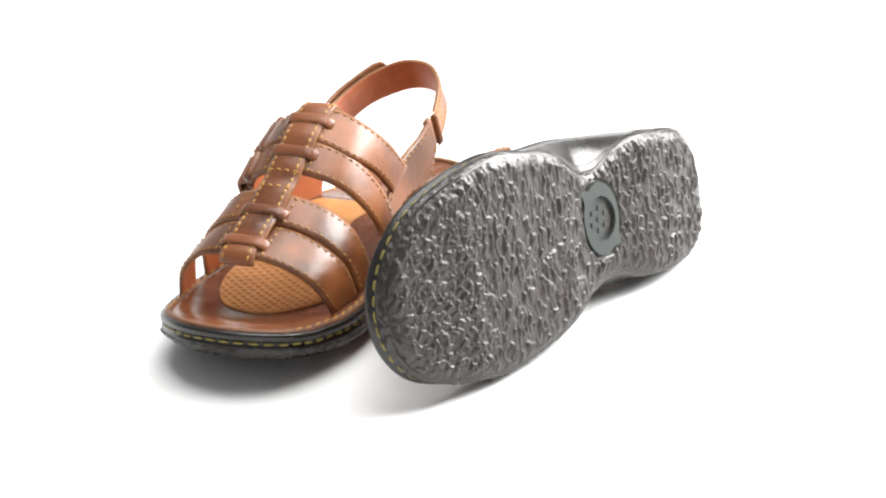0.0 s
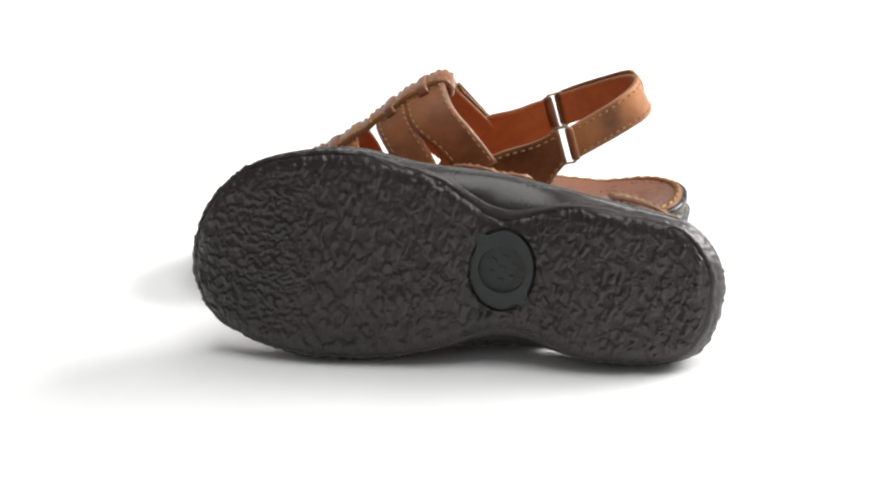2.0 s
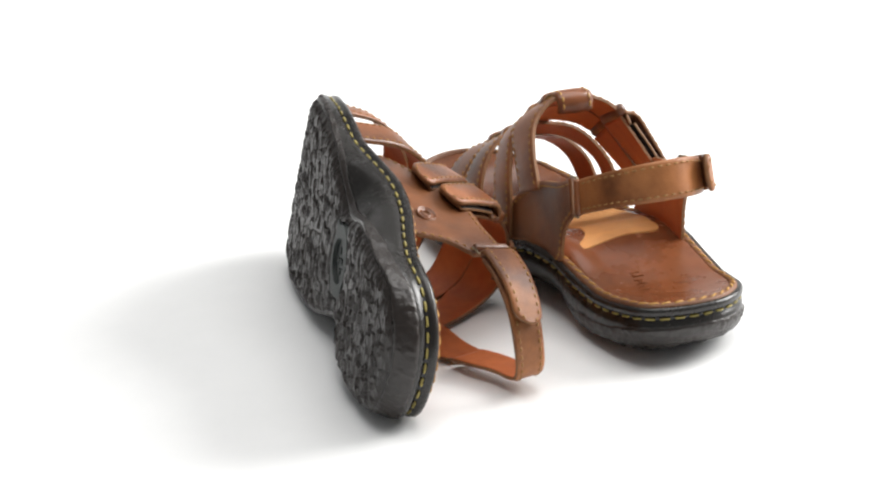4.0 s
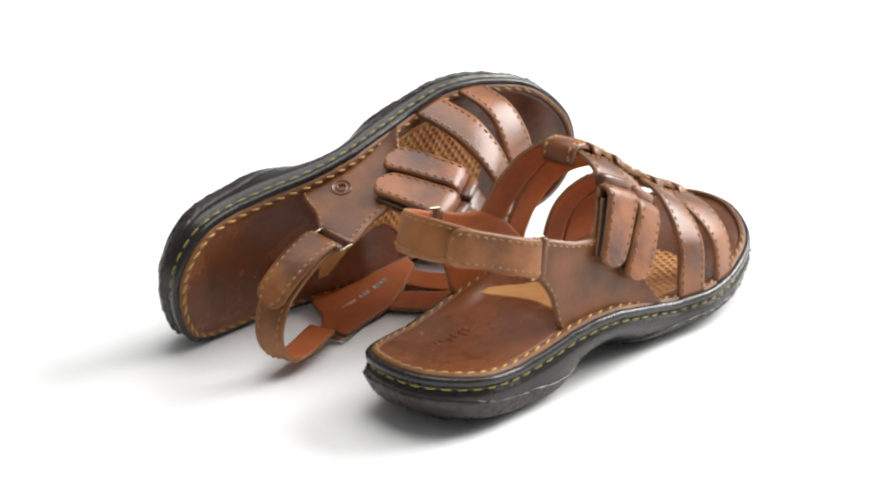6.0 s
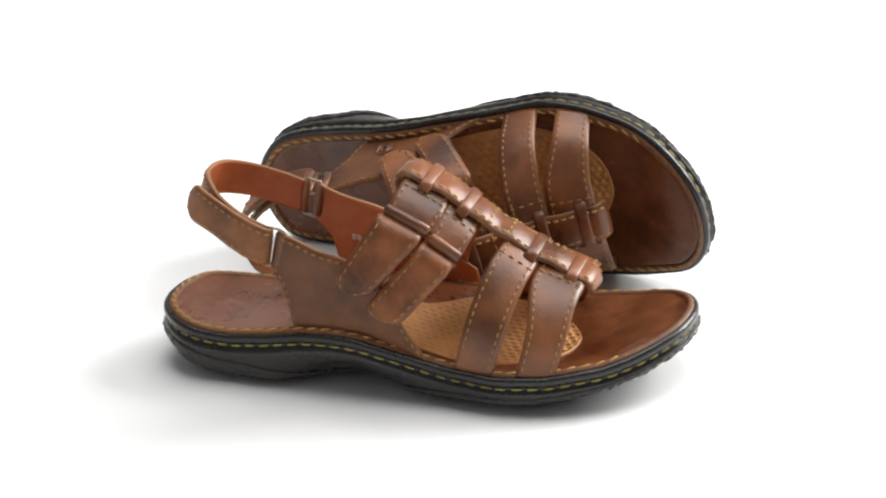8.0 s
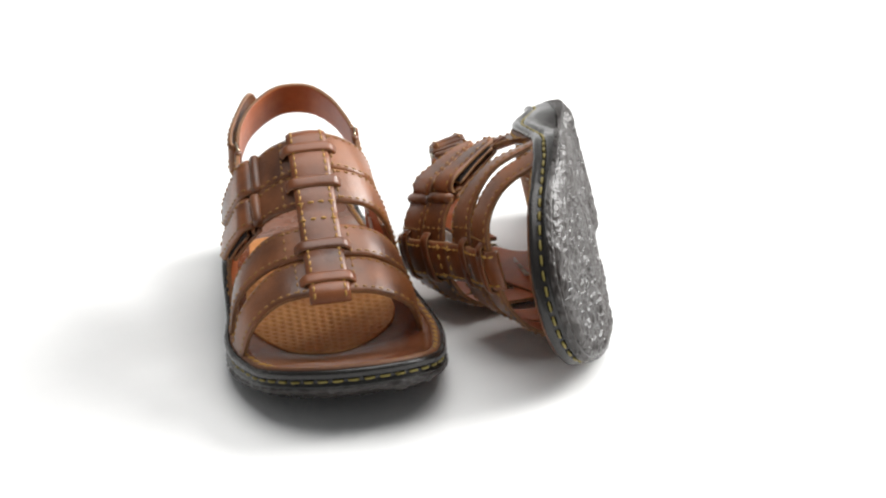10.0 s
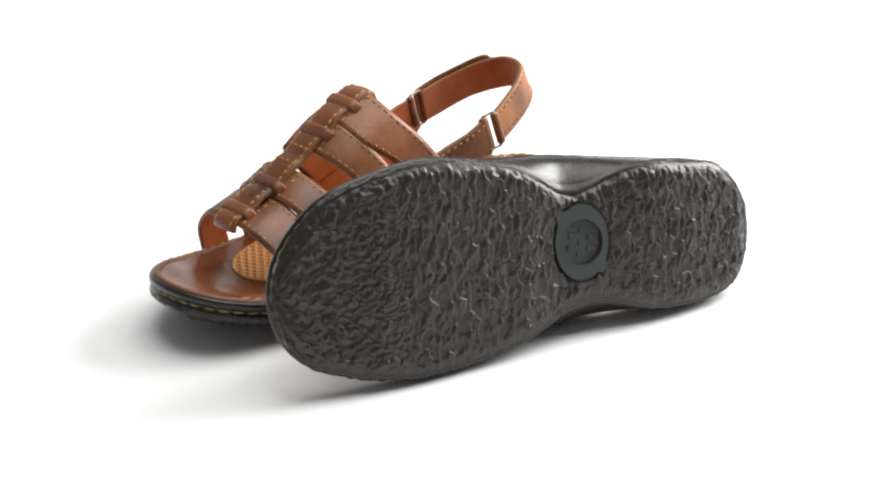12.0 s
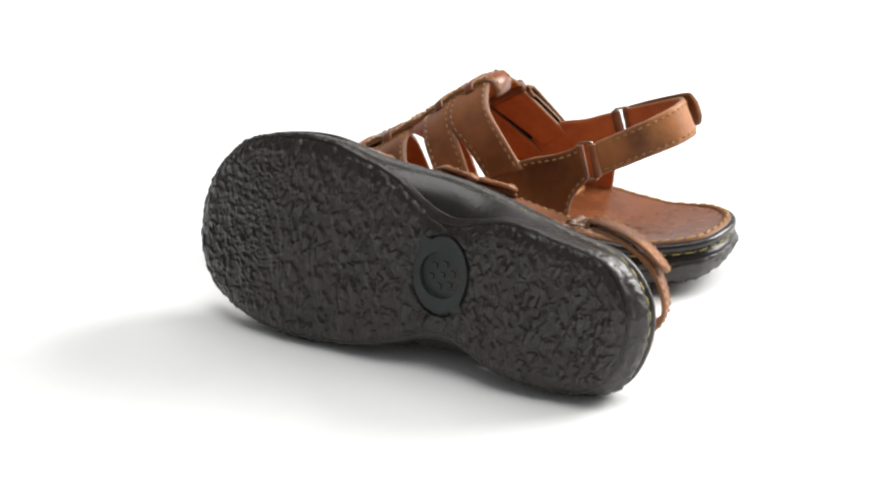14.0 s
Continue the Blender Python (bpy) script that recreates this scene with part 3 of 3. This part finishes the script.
        st = [(r + dr * 0.22 + (0, 0.0020, 0), f + df * 0.22 + (0, 0.0020, 0)), (r + dr * 0.13 + (0, 0.0004, 0.0008), f + df * 0.13 + (0, 0.0004, 0.0008)), (r + dr * 0.115 + (0, -0.0036, 0.0010), f + df * 0.115 + (0, -0.0036, 0.0010)),
              (r + dr * 0.17 + (0, -0.0062, 0.0), f + df * 0.17 + (0, -0.0062, 0.0)), (r * 0.62 + a2 * 0.38 + (0, -0.0052, 0), f * 0.62 + b2 * 0.38 + (0, -0.0052, 0)),
              (r * 0.30 + a2 * 0.70 + (0, -0.0032, 0), f * 0.30 + b2 * 0.70 + (0, -0.0032, 0)), (a2, b2)]
        tab = strap("closing_tab", st, sandal, "brown leather tab with rounded end", out=(0.165, 0.02, 0.03), thick=0.0025, lining=False, tip=0.0075, crown=0.0003, material=TAB, steps=60)
        st2 = [(r * 0.8 + a2 * 0.2 + (0, -0.0015, -0.001), f * 0.8 + b2 * 0.2 + (0, -0.0015, -0.001)), (r * 0.4 + a2 * 0.6, f * 0.4 + b2 * 0.6), (r * 0.1 + a2 * 0.9 + (0, 0.002, 0), f * 0.1 + b2 * 0.9 + (0, 0.002, 0))]
        strap("hook_tape", st2, tab, "dark hook-and-loop tape", out=(0.165, 0.02, 0.03), thick=0.0022, lining=False, sew=(), material=VELCRO, steps=12)
        ends = ((0.95, 0.0015, -0.002), (0.6, 0.0025, -0.001), (0.3, 0.004, 0.0), (0.05, 0.005, 0.0))
        st3 = [(r * k + a2 * (1 - k) + (0.001, dy, dz), f * k + b2 * (1 - k) + (-0.001, dy, dz)) for k, dy, dz in ends]
        strap("under_strap", st3, sandal, "brown leather strap under the tab", out=(0.165, 0.02, 0.03), thick=0.0020, sew=(), steps=20)
    # heel strap and its closing tab
    hs = [((0.0795, -0.0455, 0.0630), (0.0835, -0.0445, 0.0830)), ((0.0640, -0.0430, 0.0685), (0.0670, -0.0415, 0.0888)), ((0.0480, -0.0355, 0.0755), (0.0515, -0.0335, 0.0955)), ((0.0335, -0.0220, 0.0805), (0.0405, -0.0205, 0.1010)),
          ((0.0290, -0.0090, 0.0822), (0.0375, -0.0090, 0.1022)), ((0.0335, 0.0055, 0.0805), (0.0405, 0.0040, 0.1008)), ((0.0470, 0.0165, 0.0755), (0.0515, 0.0145, 0.0955)), ((0.0620, 0.0225, 0.0690), (0.0660, 0.0210, 0.0888)), ((0.0735, 0.0255, 0.0638), (0.0775, 0.0245, 0.0832))]
    if SIDE[0] < 0:   # the lying one is pressed down to the floor
        hs = [((0.0740, -0.0490, 0.0625), (0.0795, -0.0475, 0.0815)), ((0.0560, -0.0460, 0.0665), (0.0610, -0.0440, 0.0855)), ((0.0385, -0.0365, 0.0710), (0.0430, -0.0335, 0.0895)), ((0.0290, -0.0210, 0.0755), (0.0345, -0.0190, 0.0930)),
              ((0.0285, -0.0075, 0.0790), (0.0350, -0.0070, 0.0955)), ((0.0365, 0.0030, 0.0805), (0.0430, 0.0010, 0.0960)), ((0.0510, 0.0075, 0.0740), (0.0565, 0.0045, 0.0910)), ((0.0640, 0.0125, 0.0655), (0.0690, 0.0080, 0.0835)), ((0.0745, 0.0165, 0.0590), (0.0790, 0.0118, 0.0770))]
    strap("heel_strap", hs, sandal, "brown leather heel strap with orange-tan lining", out=(0.068, -0.008, 0.08), material=NUBUCK, steps=80)
    ht = [((0.0805, -0.0460, 0.0625), (0.0845, -0.0450, 0.0828)), ((0.0785, -0.0485, 0.0632), (0.0825, -0.0475, 0.0838)), ((0.0660, -0.0472, 0.0688), (0.0690, -0.0457, 0.0892)), ((0.0500, -0.0412, 0.0758), (0.0530, -0.0397, 0.0955)), ((0.0385, -0.0362, 0.0795), (0.0430, -0.0347, 0.0993)), ((0.0305, -0.0300, 0.0810), (0.0365, -0.0287, 0.1010))]
    if SIDE[0] < 0:
        ht = [((0.0755, -0.0495, 0.0620), (0.0810, -0.0480, 0.0810)), ((0.0735, -0.0520, 0.0627), (0.0790, -0.0505, 0.0820)), ((0.0570, -0.0500, 0.0665), (0.0620, -0.0480, 0.0855)), ((0.0430, -0.0445, 0.0700), (0.0470, -0.0415, 0.0880)), ((0.0310, -0.0360, 0.0725), (0.0340, -0.0320, 0.0895))]
    strap("heel_tab", ht, sandal, "brown leather heel tab with rounded end", out=(0.068, -0.008, 0.08), thick=0.0026, lining=False, tip=0.0075, material=NUBUCK)
    # metal rings where the heel strap meets the panels
    for y, x0, sgn in ((-0.0462 if SIDE[0] > 0 else -0.0490, 0.0800, -1), (0.0264, 0.0760, 1)):
        a, b = np.array([x0 + 0.0025, y, 0.0612]), np.array([x0 + 0.0070, y - 0.001 * sgn, 0.0828])
        e = np.array([0.0042, -0.0004 * sgn, -0.0009])
        corners = [a - e, a + e, b + e, b - e]
        path = []
        for i in range(4):
            p0, p1 = corners[i], corners[(i + 1) % 4]
            path += [p0 * 0.93 + p1 * 0.07, (p0 + p1) / 2, p0 * 0.07 + p1 * 0.93]
        c = settle(evenly(spline(np.array(path), 240, True), 60, True))
        t = unit(np.roll(c, -1, 0) - np.roll(c, 1, 0))
        n1 = np.tile([0, 1.0, 0], (60, 1))
        n3 = np.cross(t, n1)
        v = np.vstack([c + 0.0008 * (math.cos(q) * n1 + math.sin(q) * n3) for q in np.linspace(0, 2 * math.pi, 8, endpoint=False)])
        f = [(i * 60 + j, i * 60 + (j + 1) % 60, ((i + 1) % 8) * 60 + (j + 1) % 60, ((i + 1) % 8) * 60 + j) for i in range(8) for j in range(60)]
        part("strap_ring", v, f, METAL, sandal, "dull metal ring")
        for off in (-1, 1):
            fold("strap_fold", a + e * off + (0, 0, 0.0012), b + e * off - (0, 0, 0.0010), 0.0024, sandal)
    # rolled ends of the two instep straps, above the closing tabs
    for p0, p1 in (((0.1475, -0.0368, 0.0940), (0.1708, -0.0375, 0.0822)), ((0.1718, -0.0392, 0.0802), (0.1872, -0.0392, 0.0690))):
        fold("strap_fold", np.array(p0), np.array(p1), 0.0037, sandal)


def build_sandal(side, label):
    SIDE[0] = side
    sandal = tagged(new("sandal"), label, "sandal", "pair of sandals")
    build_outsole(sandal)
    build_tread(sandal)
    build_footbed(sandal)
    build_upper(sandal)
    return sandal


# ---- the set: one sheet of white paper that sweeps up behind ----
def build_sweep():
    prof = [(-6.0, -0.001), (-3, -0.001), (0, -0.001), (2.0, -0.001)] + [(2.0 + 1.0 * math.sin(a), 0.999 - math.cos(a)) for a in np.linspace(0.1, math.pi / 2, 12)] + [(3.0, 2.2), (3.0, 3.5)]
    xs = np.linspace(-6, 6, 13)
    v = [(x, y, z) for y, z in prof for x in xs]
    SIDE[0] = 1
    ob = part("ground", v, grid_faces(len(prof), 13), PAPER, None, "seamless white paper sweep, evenly lit")
    return tagged(ob, kind="structure")


build_sweep()
standing = build_sandal(1, "brown leather sandal standing upright on white paper")
lying = build_sandal(-1, "brown leather sandal lying on its side, black crinkled sole showing")

STAND = Matrix(((-0.9739, 0.2271, 0.0027, 0.1268), (-0.2269, -0.9736, 0.0249, 0.1028), (0.0083, 0.0237, 0.9997, 0.0066), (0, 0, 0, 1)))

# the turntable's angle runs on evenly, with small unsteadiness: seconds, degrees ahead
AHEAD = [(0, -0.46), (0.5, -0.13), (1, -1.68), (1.5, 0.00), (2, -0.10), (2.5, -0.24), (2.7, -0.31), (4.8, -1.17), (5, -1.43), (5.5, -0.75), (6, -1.82), (6.5, -2.76), (7, -3.53),
         (7.5, -2.34), (8, -2.61), (8.2, -2.68), (10.3, -2.79), (10.5, -2.50), (11, -0.25), (11.5, -0.18), (12, -0.04), (12.5, 0.57), (13, 2.18), (13.5, 2.77), (14, 3.05)]


def turned(t):
    return -360 / 11.2 * (t - 1.5) + float(np.interp(t, [a[0] for a in AHEAD], [a[1] for a in AHEAD]))


def motions():
    times = [i * 0.25 for i in range(57)]
    walk(standing, [(t, pose(0, 0, 0, 0, 0, turned(t)) @ STAND) for t in times])
    walk(lying, [(t, pose(0, 0, 0, 0, 0, turned(t)) @ LIE) for t in times])


motions()
